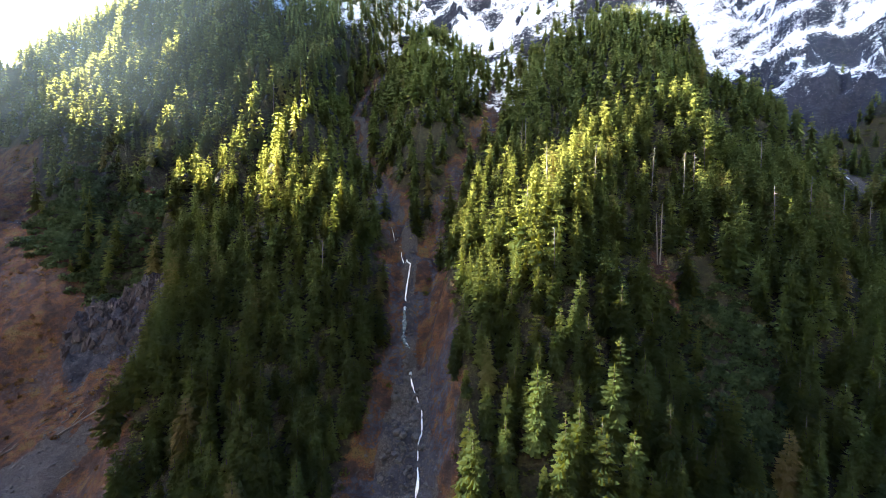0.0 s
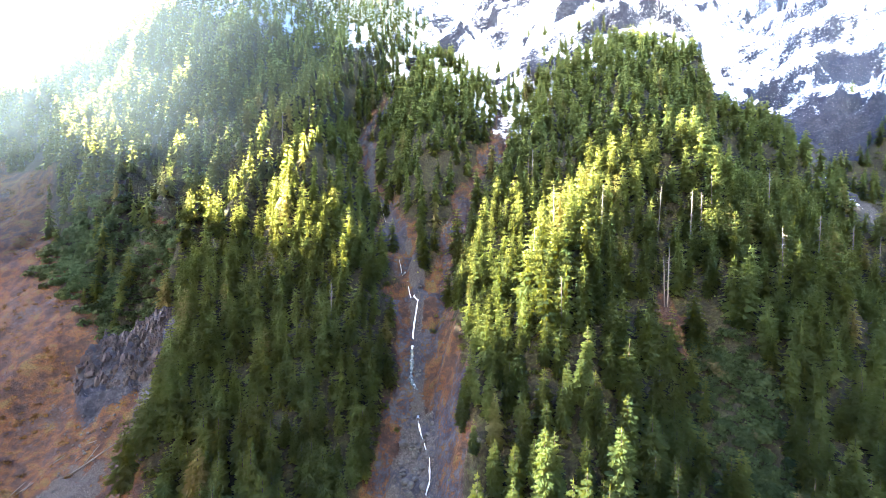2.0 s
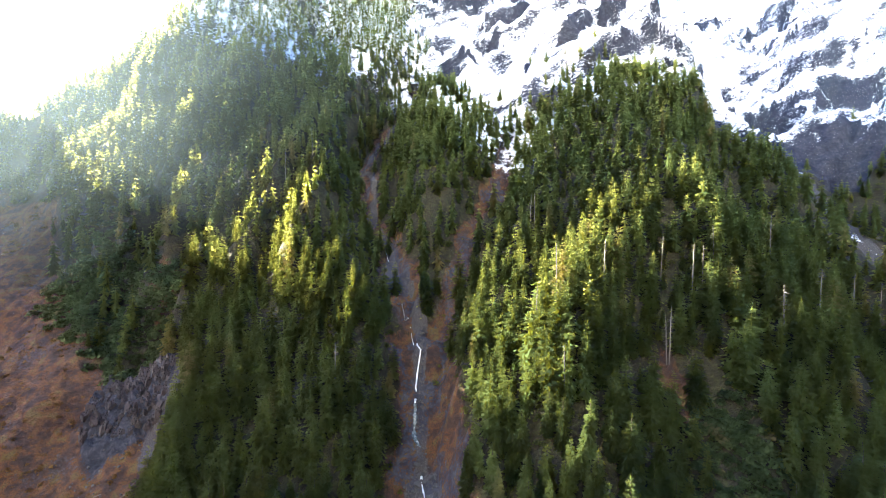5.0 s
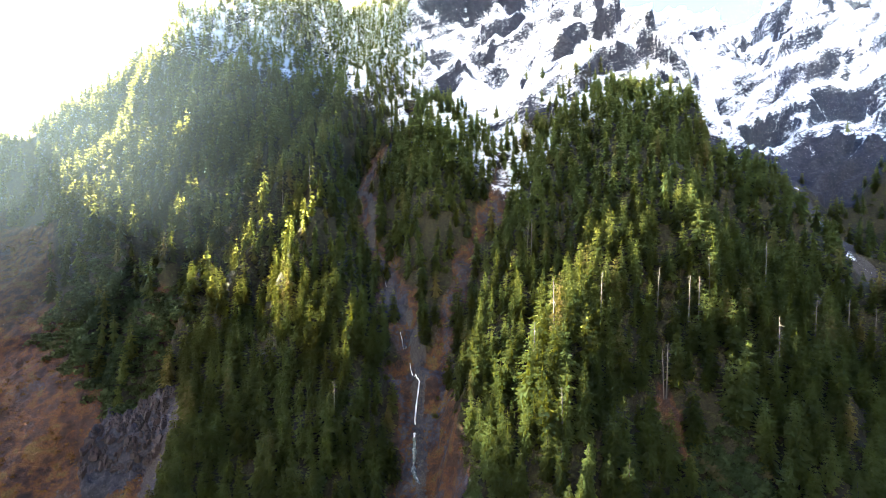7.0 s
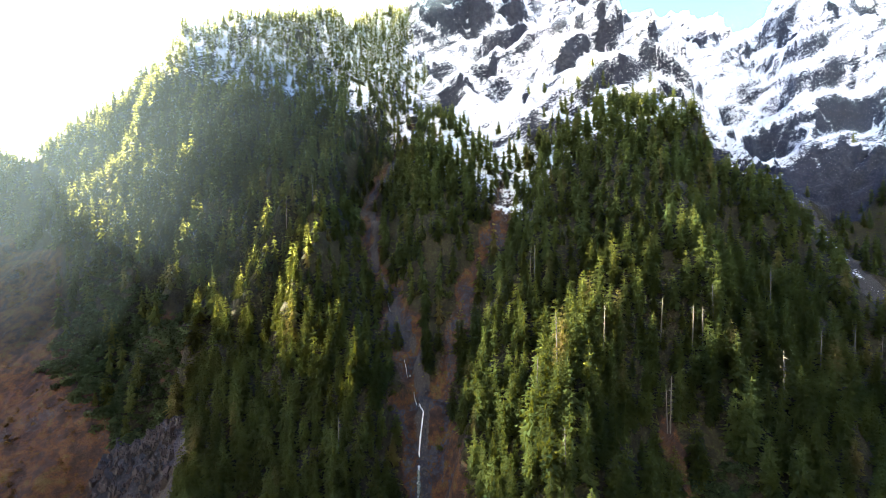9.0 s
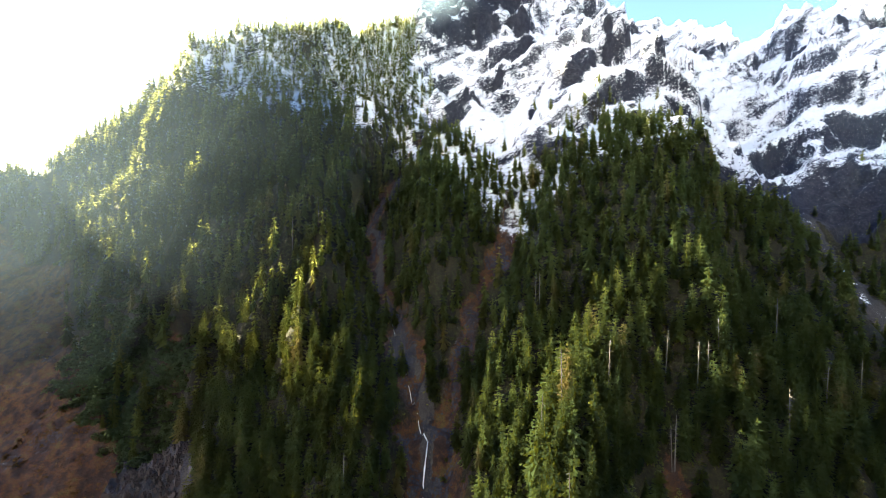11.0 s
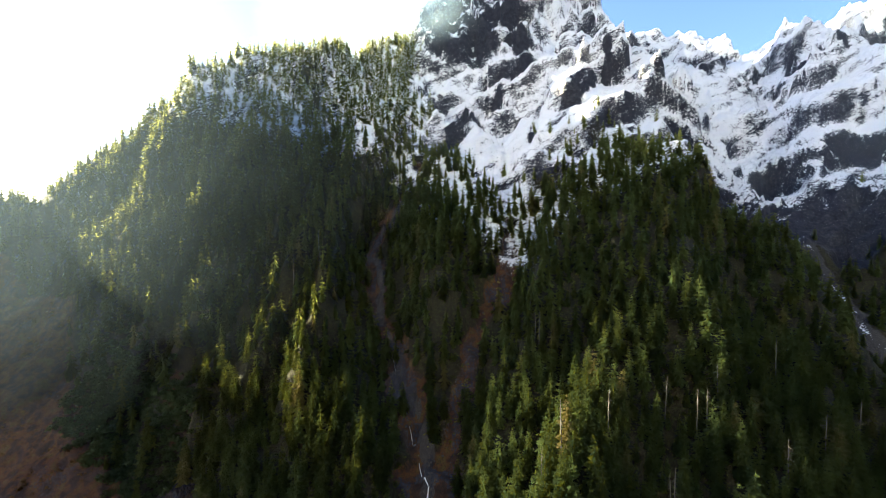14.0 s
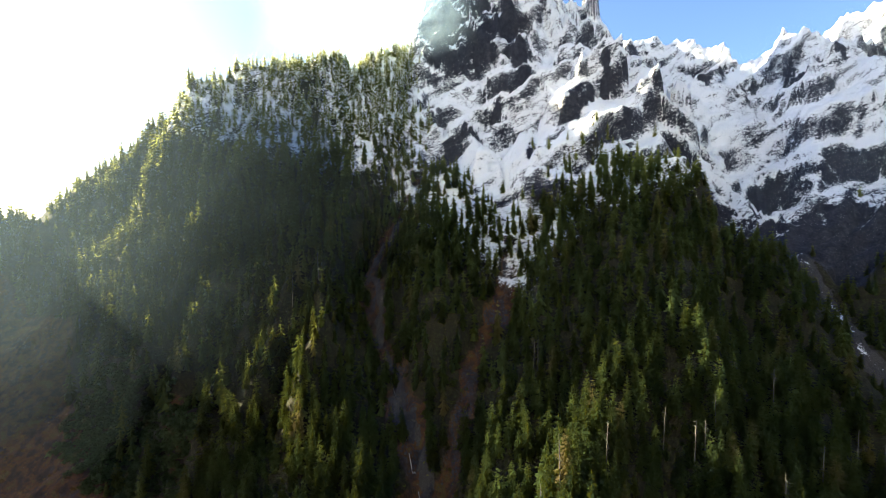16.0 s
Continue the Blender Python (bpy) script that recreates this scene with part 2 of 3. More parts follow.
def zones(x, y):
    """How far a place is rock and snow country, a gully bed and the bare slide."""
    wob = 18 * fbm(x / 40, y / 40, 5, 3)
    line = np.interp(x + 13 * fbm(x / 38, y / 38, 4, 3), (-400, -130, -55, -18, 5, 50, 105, 160, 190, 215, 240, 262, 330, 420, 700), (900, 720, 545, 415, 380, 354, 374, 386, 372, 348, 350, 348, 358, 335, 320))
    high = smooth(-25, 25, y + 1.2 * wob - line)
    gx, gy = x + 5.0 * fbm(x / 26, y / 26, 6, 3), y + 5.0 * fbm(x / 26, y / 26, 7, 3)
    d1, d2, d3 = along(x, y, GULLY_MAIN)[0], along(gx, gy, GULLY_RIGHT)[0], along(gx, gy, GULLY_LEFT)[0]
    w = 0.3 * wob + 2.5 * fbm(x / 6, y / 6, 8, 2)
    open1 = np.interp(y, (90, 125, 150, 194), (17, 16, 14, 12)) + np.where(x > -10, np.interp(y, (125, 155, 175), (-3.0, 2.0, 3.0)), 0)
    banks = np.maximum.reduce([1 - smooth(-3, 3, d1 + w - open1), 1 - smooth(4.5, 9.5, d2 + w), 1 - smooth(4.5, 10, d3 + w)])
    banks = banks * smooth(3.5, 7.0, along(x, y, SPUR_CENTER[:3])[0] + 0.5 * w)
    bed1 = np.interp(y, (90, 130, 150, 156, 170), (10, 8, 6, 3, 2.5))
    bed = np.maximum.reduce([1 - smooth(-1.5, 1.5, d1 + 0.3 * w - bed1), 0.45 * (1 - smooth(0.5, 3, d2 + 0.4 * w)), 1 - smooth(1.5, 4, d3 + 0.4 * w)])
    bed = np.maximum(bed, (1 - smooth(3, 9, along(x, y, BOWL)[0] + w)) * smooth(200, 230, x))
    # a tongue of grey debris below the cliff
    bed = np.maximum(bed, 1 - smooth(3, 9, along(x, y, [(-134, 189, 0), (-127, 176, 0), (-129, 163, 0), (-138, 150, 0), (-152, 134, 0), (-165, 120, 0)])[0] + 1.5 * w))
    edge = np.interp(y, (60, 130, 165, 193, 210, 245, 275, 300, 325, 345), (-60, -95, -118, -132, -172, -222, -255, -292, -345, -600))
    slide = 1 - smooth(-8, 10, x - edge + 0.4 * wob)
    slide = np.maximum.reduce([slide, 1 - smooth(9, 16, np.hypot(x + 159, (y - 234) * 1.2) + w), 1 - smooth(0, 5, np.hypot((x - 84) * 2.6, (y - 157) * 0.9) + 1.4 * w)])
    cliff = 1 - smooth(11, 16, np.hypot((x + 155) * 0.75, y - 195) + 0.35 * wob)
    return high, bed, np.maximum(slide, banks), cliff, banks


def height(x, y):
    x, y = np.asarray(x, float), np.asarray(y, float)
    num, den = np.zeros(x.shape), np.zeros(x.shape)
    for line in FORMS:
        d, v = along(x, y, line)
        w = 1.0 / (d * d + 30.0) ** 1.6
        num, den = num + w * v, den + w
    off = num / den
    high, bed, slide, cliff, banks = zones(x, y)
    yr = np.interp(x, SKY_X, SKY_Y) + 8 * fbm(x / 34, y * 0 + 3.3, 11, 3)
    yf = np.minimum(y, yr)
    z = SLOPE * yf - FOOT + off
    # ribs that run up the forested slope, and smaller unevenness
    z = z + (1 - high) * (1 - bed) * (1 - 0.6 * slide) * (5.0 * fbm((x - 0.32 * y) / 26, y / 110, 21, 2) + 2.2 * fbm(x / 14, y / 22, 22, 3))
    wave = x / 28 + 0.35 * fbm(x / 60, y / 60, 34, 2)
    z = z + (1 - high) * (1 - slide) * smooth(-45, -75, x) * smooth(-212, -195, x) * smooth(198, 222, y) * (1 - smooth(330, 400, y)) * 9.0 * (np.abs(2 * (wave - np.floor(wave)) - 1) * 2 - 1)
    z = z + slide * 2.0 * fbm(x / 12, y / 12, 23, 4) + bed * 0.9 * fbm(x / 5, y / 5, 24, 3, ridged=True)
    # the gullies are cut into the slope; the main one drops over two rock steps
    z = z - banks * (3.0 + 2.6 * fbm(x / 8, y / 16, 26, 4, 0.55, ridged=True))
    d1 = along(x, y, GULLY_MAIN)[0]
    creek = np.interp(y, (60, 120, 130, 150, 154, 157, 170, 176, 186, 194, 215), (-8, 27, 33, 44, 46, 59, 62, 66, 80, 83, 103))
    wall = np.where(x > -11, 2.4, 1.3) * np.maximum(d1 - np.interp(y, (130, 150, 158), (7, 5, 2)), 0) * (1 + 0.25 * fbm(x / 6, y / 6, 27, 3))
    cut = creek + wall + 0.8 * fbm(x / 4, y / 4, 28, 3)
    into = (1 - smooth(195, 212, y)) * smooth(85, 115, y) * (1 - smooth(16, 30, d1))
    z = np.where(into > 0, z * (1 - into) + np.minimum(z + 3, cut) * into, z)
    z = z + cliff * (5.0 * smooth(186, 193, y + 3 * fbm(x / 6, y / 6, 29, 3)) + 4.0 * fbm(x / 7, y / 9, 25, 5, 0.6, ridged=True))
    # the rock tower
    px, py = x - 82, y - 0.25 * (x - 82)
    tower = smooth(0, 1, (150 - np.abs(px - 5)) / 45 + 0.12 * fbm(x / 35, y / 35, 31, 3)) * smooth(518, 625, py + 14 * fbm(x / 30, y / 30, 32, 4, ridged=True))
    z = z + tower * (105 + 0.25 * (x - 60))
    # two tilted blocks that stand proud of the snow shelf, with sheer right-hand ends
    for x0, x1, y0, y1, up in ((92, 182, 458, 520, 40), (168, 212, 436, 478, 27)):
        edge = 5 * fbm(x / 12, y / 12, 33, 3)
        block = np.clip((x - x0) / (x1 - x0), 0, 1) * (1 - smooth(x1 - 3, x1 + 3, x + edge)) * smooth(y0 - 5, y0 + 5, y + edge) * (1 - smooth(y1 - 12, y1 + 12, y))
        z = z + up * block
    # crags: broken, ledged rock
    crag = fbm(x / 80, y / 80, 41, 4, 0.5, ridged=True)
    z = z + high * (8.0 * crag - 6.0)
    dip = np.interp(x, (0, 200, 260, 700), (0.78, 0.72, 0.22, 0.42))
    tilt = dip / SLOPE
    u, v = (x + tilt * y) / 1.15, (y - tilt * x) / 1.15
    z = z + high * (11.0 * fbm(u / 90, v / 38, 48, 4, 0.45, ridged=True) + 2.2 * fbm(u / 34, v / 9, 49, 3, 0.5, ridged=True))
    for size, seed, lean in ((44.0, 42, 1.0), (15.0, 43, 0.9)):
        s = (z - lean * dip * x + size * 0.7 * fbm(x / (size * 2.5), y / (size * 2.5), seed, 5)) / size
        saw = s - np.floor(s)
        part_of = smooth(-0.35, 0.4, fbm(x / (size * 1.5), y / (size * 1.5), seed + 50, 3))
        z = z + high * part_of * 0.72 * size * (smooth(0.5, 0.95, saw) - saw)
    z = z + high * 0.9 * fbm(x / 7, y / 7, 47, 3, ridged=True)
    # the far side, the valley floor and the land beyond
    z = z - 0.75 * np.maximum(y - yr, 0)
    # unseen slope behind the camera, raised to cut skylight on the low forest
    floor = 2.0 + 3 * fbm(x / 90, y / 90, 51, 3) + 1.6 * np.maximum(-y - 70, 0) * (1 - smooth(600, 1700, -y)) 
    z = np.where(y < 400, 8 * np.logaddexp(z / 8, floor / 8), np.maximum(z, floor))
    return z


def lines(*spans):
    out = []
    for lo, hi, n in spans:
        out += list(np.linspace(lo, hi, n, endpoint=False))
    return np.array(out + [spans[-1][1]])


def mesh_of(name, verts, faces, material, smooth_faces=False, **attributes):
    me = bpy.data.meshes.new(name)
    verts, faces = np.asarray(verts, np.float32), np.asarray(faces, np.int32)
    n, k = faces.shape
    me.vertices.add(len(verts))
    me.vertices.foreach_set("co", verts.ravel())
    me.loops.add(n * k)
    me.loops.foreach_set("vertex_index", faces.ravel())
    me.polygons.add(n)
    me.polygons.foreach_set("loop_start", np.arange(0, n * k, k, dtype=np.int32))
    me.polygons.foreach_set("use_smooth", np.full(n, smooth_faces))
    for key, values in attributes.items():
        a = me.attributes.new(key, "FLOAT", "POINT")
        a.data.foreach_set("value", np.asarray(values, np.float32))
    me.materials.append(material)
    me.update(calc_edges=True)
    return me


def build_ground():
    gx = lines((-2600, -700, 24), (-700, -400, 60), (-400, 520, 350), (520, 760, 80), (760, 2600, 24))
    gy = lines((-2600, -200, 30), (-200, 80, 28), (80, 110, 16), (110, 215, 88), (215, 340, 66), (340, 760, 250), (760, 1000, 40), (1000, 2600, 20))
    X, Y = np.meshgrid(gx, gy)
    x, y = X.ravel(), Y.ravel()
    z = height(x, y)
    high, bed, slide, cliff, banks = zones(x, y)
    w, h = len(gx), len(gy)
    i = (np.arange(h - 1)[:, None] * w + np.arange(w - 1)[None, :]).ravel()
    faces = np.stack([i, i + 1, i + w + 1, i + w], 1)
    snowline = z - np.interp(x, (-400, -250, -100, 0, 42, 72, 110, 150, 220, 300, 500), (345, 325, 285, 240, 198, 236, 262, 276, 242, 250, 258))
    tower_side = smooth(60, 120, x) * smooth(500, 540, y) * (x < 215)
    snow = np.clip(snowline / 70 + 0.15, -2, 1) * (0.24 + 0.68 * high - 0.12 * (x < -90)) + 0.35 * tower_side - 1.6 * smooth(10, 70, -snowline) + 0.25 * smooth(100, 130, x) * (1 - smooth(190, 205, x)) * smooth(345, 365, y) * (1 - smooth(400, 430, y))
    # under the trees it lies in patches; the tower's left wall is too sheer to hold it; the shelf is deep
    snow = snow + (1 - high) * smooth(-40, 30, snowline) * (x < 60) * (0.9 * fbm(x / 9 + 0.3 * y / 9, y / 26, 78, 4) + 0.4)
    snow = snow - 0.75 * smooth(-45, -25, x - 0.1 * (y - 560)) * (1 - smooth(40, 58, x)) * smooth(512, 530, y)
    snow = snow + 0.4 * smooth(-15, 10, x) * (1 - smooth(95, 120, x)) * smooth(372, 390, y) * (1 - smooth(430, 452, y))
    snow = snow + 1.5 * (1 - smooth(1.5, 6, along(x, y, BOWL)[0] + 2.5 * fbm(x / 8, y / 8, 76, 3))) * (x > 225) * (y < 420) * smooth(-0.25, 0.2, fbm(x / 9, y / 9, 77, 3))
    snow = snow + 0.5 * smooth(205, 235, x) * (1 - smooth(300, 345, x)) * smooth(375, 410, y) * (1 - smooth(540, 600, y))
    # bare rock faces: snow thinned along lines fitted to the camera's view
    for line, wide in CRAG_FACES:
        snow = snow - 1.1 * (1 - smooth(wide * 0.4, wide * 1.3, along(x, y, line)[0] + 3.5 * fbm(x / 9, y / 9, 79, 4)))
    rock = np.maximum.reduce([high, cliff, banks * smooth(-0.1, 0.5, fbm(x / 9, y / 16, 75, 4, ridged=True)) * 0.55])
    me = mesh_of("ground", np.stack([x, y, z], 1), faces, GROUND, True, rock=rock, snow=snow, soil=slide, grit=bed)
    ob = tagged(new("ground", me), "steep forested mountainside with bare gullies, crags and fresh snow above", "mountainside", kind="structure")
    return ob


ground = build_ground()


# ---- conifers ----
def conifer(rng, whorls, arms, sprays, spread, low):
    """A unit-high crown, as arrays of points and triangles: whorls of drooping boughs, each a few folded sprays, round a thin dark core."""
    lobes = [(rng.uniform(0, 6.28), rng.uniform(-0.16, 0.16), k) for k in (1, 2, 3)]
    full = rng.uniform(0.5, 0.78)

    def reach(f, a):
        r = spread * (1 - f) ** full * (0.6 + 0.4 * min(1.0, f / 0.16))
        for p, m, k in lobes:
            r *= 1 + m * math.sin(k * a + p + 6 * f)
        return r + 0.012

    P, F = [], []
    rings, sides = 4, 6
    for k in range(rings):
        f = k / rings
        for i in range(sides):
            a = 6.283 * i / sides
            r = reach(f, a) * rng.uniform(0.25, 0.5) * (1 - 0.6 * f)
            P.append((r * math.cos(a), r * math.sin(a), low + (0.78 - low) * f + rng.uniform(-0.02, 0.02)))
    P.append((0, 0, 0.8))
    for k in range(rings - 1):
        for i in range(sides):
            j = (i + 1) % sides
            q, w, e, t = k * sides + i, k * sides + j, (k + 1) * sides + j, (k + 1) * sides + i
            F += [(q, w, e), (q, e, t)]
    F += [((rings - 1) * sides + i, (rings - 1) * sides + (i + 1) % sides, rings * sides) for i in range(sides)]

    def spray(base, heading, length, rise, half):
        """One folded kite: a ridge from its base to its tip, with both sides hanging."""
        c, s = math.cos(heading), math.sin(heading)
        m, sag = 0.5 * length, half * rng.uniform(0.5, 1.25)
        k = len(P)
        P.extend([base, (base[0] + c * m - s * half, base[1] + s * m + c * half, base[2] + rise * m - sag),
                  (base[0] + c * length, base[1] + s * length, base[2] + rise * length),
                  (base[0] + c * m + s * half, base[1] + s * m - c * half, base[2] + rise * m - sag)])
        F.extend([(k, k + 1, k + 2), (k, k + 2, k + 3)])

    for w in range(whorls):
        f = min(0.98, max(0.0, (w + rng.uniform(-0.5, 0.5)) / whorls))
        n, turn0 = max(3, round(arms * (1 - 0.55 * f))), rng.uniform(0, 6.28)
        for i in range(n):
            a = turn0 + 6.283 * i / n + rng.uniform(-0.4, 0.4)
            r = reach(f, a) * rng.uniform(0.6, 1.2)
            z = low + (0.985 - low) * f + rng.uniform(-0.022, 0.022)
            rise = -1.05 + 1.15 * f + rng.uniform(-0.18, 0.18)
            if sprays == 1:
                spray((0.1 * r * math.cos(a), 0.1 * r * math.sin(a), z), a, 0.95 * r, rise - 0.25, r * rng.uniform(0.3, 0.46))
                continue
            for k in range(sprays):
                at = 0.2 + 0.62 * k / (sprays - 1)
                side = 0.0 if k == sprays - 1 else (0.75 if k % 2 else -0.75) + rng.uniform(-0.25, 0.25)
                length = r * ((1 - at) * 0.62 + 0.2) * rng.uniform(0.8, 1.2)
                spray((at * r * math.cos(a), at * r * math.sin(a), z + rise * at * r), a + side, length, rise * 0.8 + rng.uniform(-0.1, 0.15), length * rng.uniform(0.36, 0.55))
    k = len(P)
    P += [(0.008, 0, 0.93), (-0.005, 0.007, 0.93), (-0.005, -0.007, 0.93), (0, 0, 1.0)]
    F += [(k, k + 1, k + 3), (k + 1, k + 2, k + 3), (k + 2, k, k + 3)]
    return np.array(P), np.array(F)


def trunk(sides, base=0.017):
    P, F = [], []
    for h, r in ((-0.12, base * 1.3), (0.05, base), (0.5, base * 0.62), (0.95, base * 0.12)):
        P += [(r * math.cos(6.283 * i / sides), r * math.sin(6.283 * i / sides), h) for i in range(sides)]
    for k in range(3):
        for i in range(sides):
            j = (i + 1) % sides
            a, b, c, d = k * sides + i, k * sides + j, (k + 1) * sides + j, (k + 1) * sides + i
            F += [(a, b, c), (a, c, d)]
    return np.array(P), np.array(F)


def alder(x, y):
    return np.clip(1.2 - along(x, y, [(-160, 222, 0), (-190, 234, 0), (-222, 250, 0)])[0] / 18, 0, 1)


def right_brush(x, y):
    return np.clip(1.3 - along(x, y, [(98, 146, 0), (88, 128, 0), (84, 100, 0)])[0] / 13, 0, 1)


def forest_sites():
    rng = np.random.default_rng(7)
    x, y = [], []
    for lo, hi, x0, x1, gap in ((82, 205, -140, 240, 5.1), (205, 570, -470, 420, 6.0)):
        xs, ys = np.meshgrid(np.arange(x0, x1, gap), np.arange(lo, hi, gap * 1.06))
        x.append(xs.ravel() + rng.uniform(-0.4, 0.4, xs.size) * gap)
        y.append(ys.ravel() + rng.uniform(-0.4, 0.4, xs.size) * gap)
    more = rng.uniform(0, 1, (800, 2)) * (300, 270) + (-300, 290)
    x.append(more[:, 0])
    y.append(more[:, 1])
    x, y = np.concatenate(x), np.concatenate(y)
    high, bed, slide, cliff, banks = zones(x, y)
    yr = np.interp(x, SKY_X, SKY_Y)
    keep = 1 - np.maximum.reduce([high * np.where((y < 425) & (x < 215) & (x > -40), 0.97, 0.998), bed, slide, cliff])
    keep *= (y < yr + 12)
    keep *= 1 - 0.85 * np.maximum(np.clip(right_brush(x, y) * 1.5, 0, 1), np.clip(alder(x, y) * 1.5, 0, 1))
    upper = smooth(300, 420, y) * (x < 0)
    keep *= np.where(x > 225, 0.55, 1.0) * (1 - 0.25 * upper)
    ok = rng.uniform(0, 1, x.size) < keep * 0.86
    x, y, upper = x[ok], y[ok], upper[ok]
    tall = (15 + 8.5 * rng.uniform(0, 1, x.size) ** 1.3 + 2.5 * fbm(x / 30, y / 30, 61, 2)) * (1 - 0.1 * smooth(270, 390, y) - 0.28 * smooth(0.05, 0.4, zones(x, y)[0])) * np.where(rng.uniform(0, 1, x.size) < 0.25, 0.65, 1)
    # tall trees that stand out along the spurs
    tx, ty, th = np.array([(49, 171, 25), (51, 161, 28), (113, 162, 27), (121, 147, 26), (-44, 185, 28), (28, 155, 27), (36, 111, 15), (117, 122, 17), (16, 107, 18),
                           (-46, 128, 15), (-77, 138, 19), (116, 220, 24), (-79, 205, 25), (216, 239, 22), (182, 225, 24), (55, 162, 18)], float).T
    clear = np.min(np.hypot(x[:, None] - tx, y[:, None] - ty), 1) > 4.0
    x, y, tall = np.append(x[clear], tx), np.append(y[clear], ty), np.append(tall[clear], th)
    return x, y, height(x, y), tall, rng.uniform(0, 6.28, x.size), rng.uniform(0, 1, x.size)


def scatter(name, label, kinds, x, y, z, size, turn, tint, material, category, wide=None, frost=None):
    """Many alike things joined into one mesh."""
    V, Fs, T, C, base = [], [], [], [], 0
    pick = (np.arange(len(x)) * 7919) % len(kinds)
    for k, (P, F) in enumerate(kinds):
        sel = np.nonzero(pick == k)[0]
        if not len(sel):
            continue
        c, s = np.cos(turn[sel])[:, None], np.sin(turn[sel])[:, None]
        sz = size[sel][:, None]
        wd = sz if wide is None else sz * wide[sel][:, None]
        px = (P[:, 0] * c - P[:, 1] * s) * wd + x[sel][:, None]
        py = (P[:, 0] * s + P[:, 1] * c) * wd + y[sel][:, None]
        pz = P[:, 2][None] * sz + z[sel][:, None]
        V.append(np.stack([px, py, pz], 2).reshape(-1, 3))
        Fs.append((F[None] + (base + np.arange(len(sel)) * len(P))[:, None, None]).reshape(-1, 3))
        T.append(np.repeat(tint[sel], len(P)))
        C.append(np.repeat(np.zeros(len(sel)) if frost is None else frost[sel], len(P)))
        base += len(sel) * len(P)
    me = mesh_of(name, np.concatenate(V), np.concatenate(Fs), material, False, tint=np.concatenate(T), frost=np.concatenate(C))
    return tagged(new(name, me), label, category, kind="stuff")


rng = np.random.default_rng(3)
FAR_KINDS = [conifer(rng, 12, 7, 1, rng.uniform(0.15, 0.22), rng.uniform(0.0, 0.06)) for _ in range(14)]
NEAR_KINDS = [conifer(rng, 21, 10, 5, rng.uniform(0.14, 0.19), rng.uniform(0.02, 0.08)) for _ in range(12)]
sx, sy, sz, tall, turn, tint = forest_sites()
near = (sy < 192) & (sx > -90) & (sx < 135)
order = np.argsort(sy[near])
near_ids = np.nonzero(near)[0][order][:290]
rest = np.ones(len(sx), bool)
rest[near_ids] = False
TRUNK = trunk(7)
near_crowns = [mesh_of("crown", P, F, NEEDLES) for P, F in NEAR_KINDS]
near_trunk = mesh_of("trunk", TRUNK[0], TRUNK[1], BARK, True)
for n, i in enumerate(near_ids):
    tree = tagged(new("conifer"), "tall green conifer with drooping needled boughs on a steep slope", "conifer tree", group="conifers on the near spurs")
    crown = new("crown", near_crowns[(n * 7) % len(near_crowns)])
    stem = new("trunk", near_trunk)
    crown.parent = stem.parent = tree
    tree.matrix_world = Matrix.LocRotScale((sx[i], sy[i], sz[i]), Euler((0, 0, turn[i])), (tall[i] * 1.15, tall[i] * 1.15, tall[i]))
mid = rest & (sy < 230)
far = rest & ~mid
MID_KINDS = [conifer(rng, 19, 8, 3, rng.uniform(0.14, 0.2), rng.uniform(0.0, 0.06)) for _ in range(14)]
scatter("woods", "dense green conifers covering the lower spurs", MID_KINDS, sx[mid], sy[mid], sz[mid], tall[mid], turn[mid], tint[mid], NEEDLES, "conifer forest", np.full(mid.sum(), 1.15))
scatter("upper_woods", "dense conifers on the upper slope, thinning toward the snow", FAR_KINDS, sx[far], sy[far], sz[far], tall[far], turn[far], tint[far], NEEDLES, "conifer forest", 1.1 + 0.12 * smooth(280, 360, sy[far]), smooth(255, 345, sz[far]))
print("trees", len(sx), "near", len(near_ids), "mid", mid.sum(), "far", far.sum())


# ---- dead trees ----
def snag_mesh(rng):
    """A bare, broken trunk of unit height, and its branch stubs."""
    P, F = [], []
    sides, bend = 6, rng.uniform(-0.03, 0.03, 2)
    for h, r in ((-0.1, 0.015), (0.1, 0.0135), (0.4, 0.011), (0.75, 0.008), (0.97, 0.004)):
        P += [(bend[0] * h + r * math.cos(6.283 * i / sides), bend[1] * h + r * math.sin(6.283 * i / sides), h) for i in range(sides)]
    for k in range(4):
        for i in range(sides):
            j = (i + 1) % sides
            F += [(k * sides + i, k * sides + j, (k + 1) * sides + j), (k * sides + i, (k + 1) * sides + j, (k + 1) * sides + i)]
    k = len(P)
    P += [(bend[0] + 0.003, bend[1] + 0.002, 1.0)]
    F += [(4 * sides + i, 4 * sides + (i + 1) % sides, k) for i in range(sides)]
    B, G = [], []
    for n in range(26):
        h, a, L = rng.uniform(0.3, 0.97), rng.uniform(0, 6.28), rng.uniform(0.03, 0.1)
        c, s, w = math.cos(a), math.sin(a), 0.0035
        o = (bend[0] * h, bend[1] * h)
        k = len(B)
        B += [(o[0] - s * w, o[1] + c * w, h), (o[0] + s * w, o[1] - c * w, h), (o[0], o[1], h + 2 * w), (o[0] + c * L, o[1] + s * L, h - 0.25 * L)]
        G += [(k, k + 1, k + 3), (k + 1, k + 2, k + 3), (k + 2, k, k + 3)]
    return mesh_of("snag", np.array(P), np.array(F), DEADWOOD, True), mesh_of("stubs", np.array(B), np.array(G), DEADWOOD)


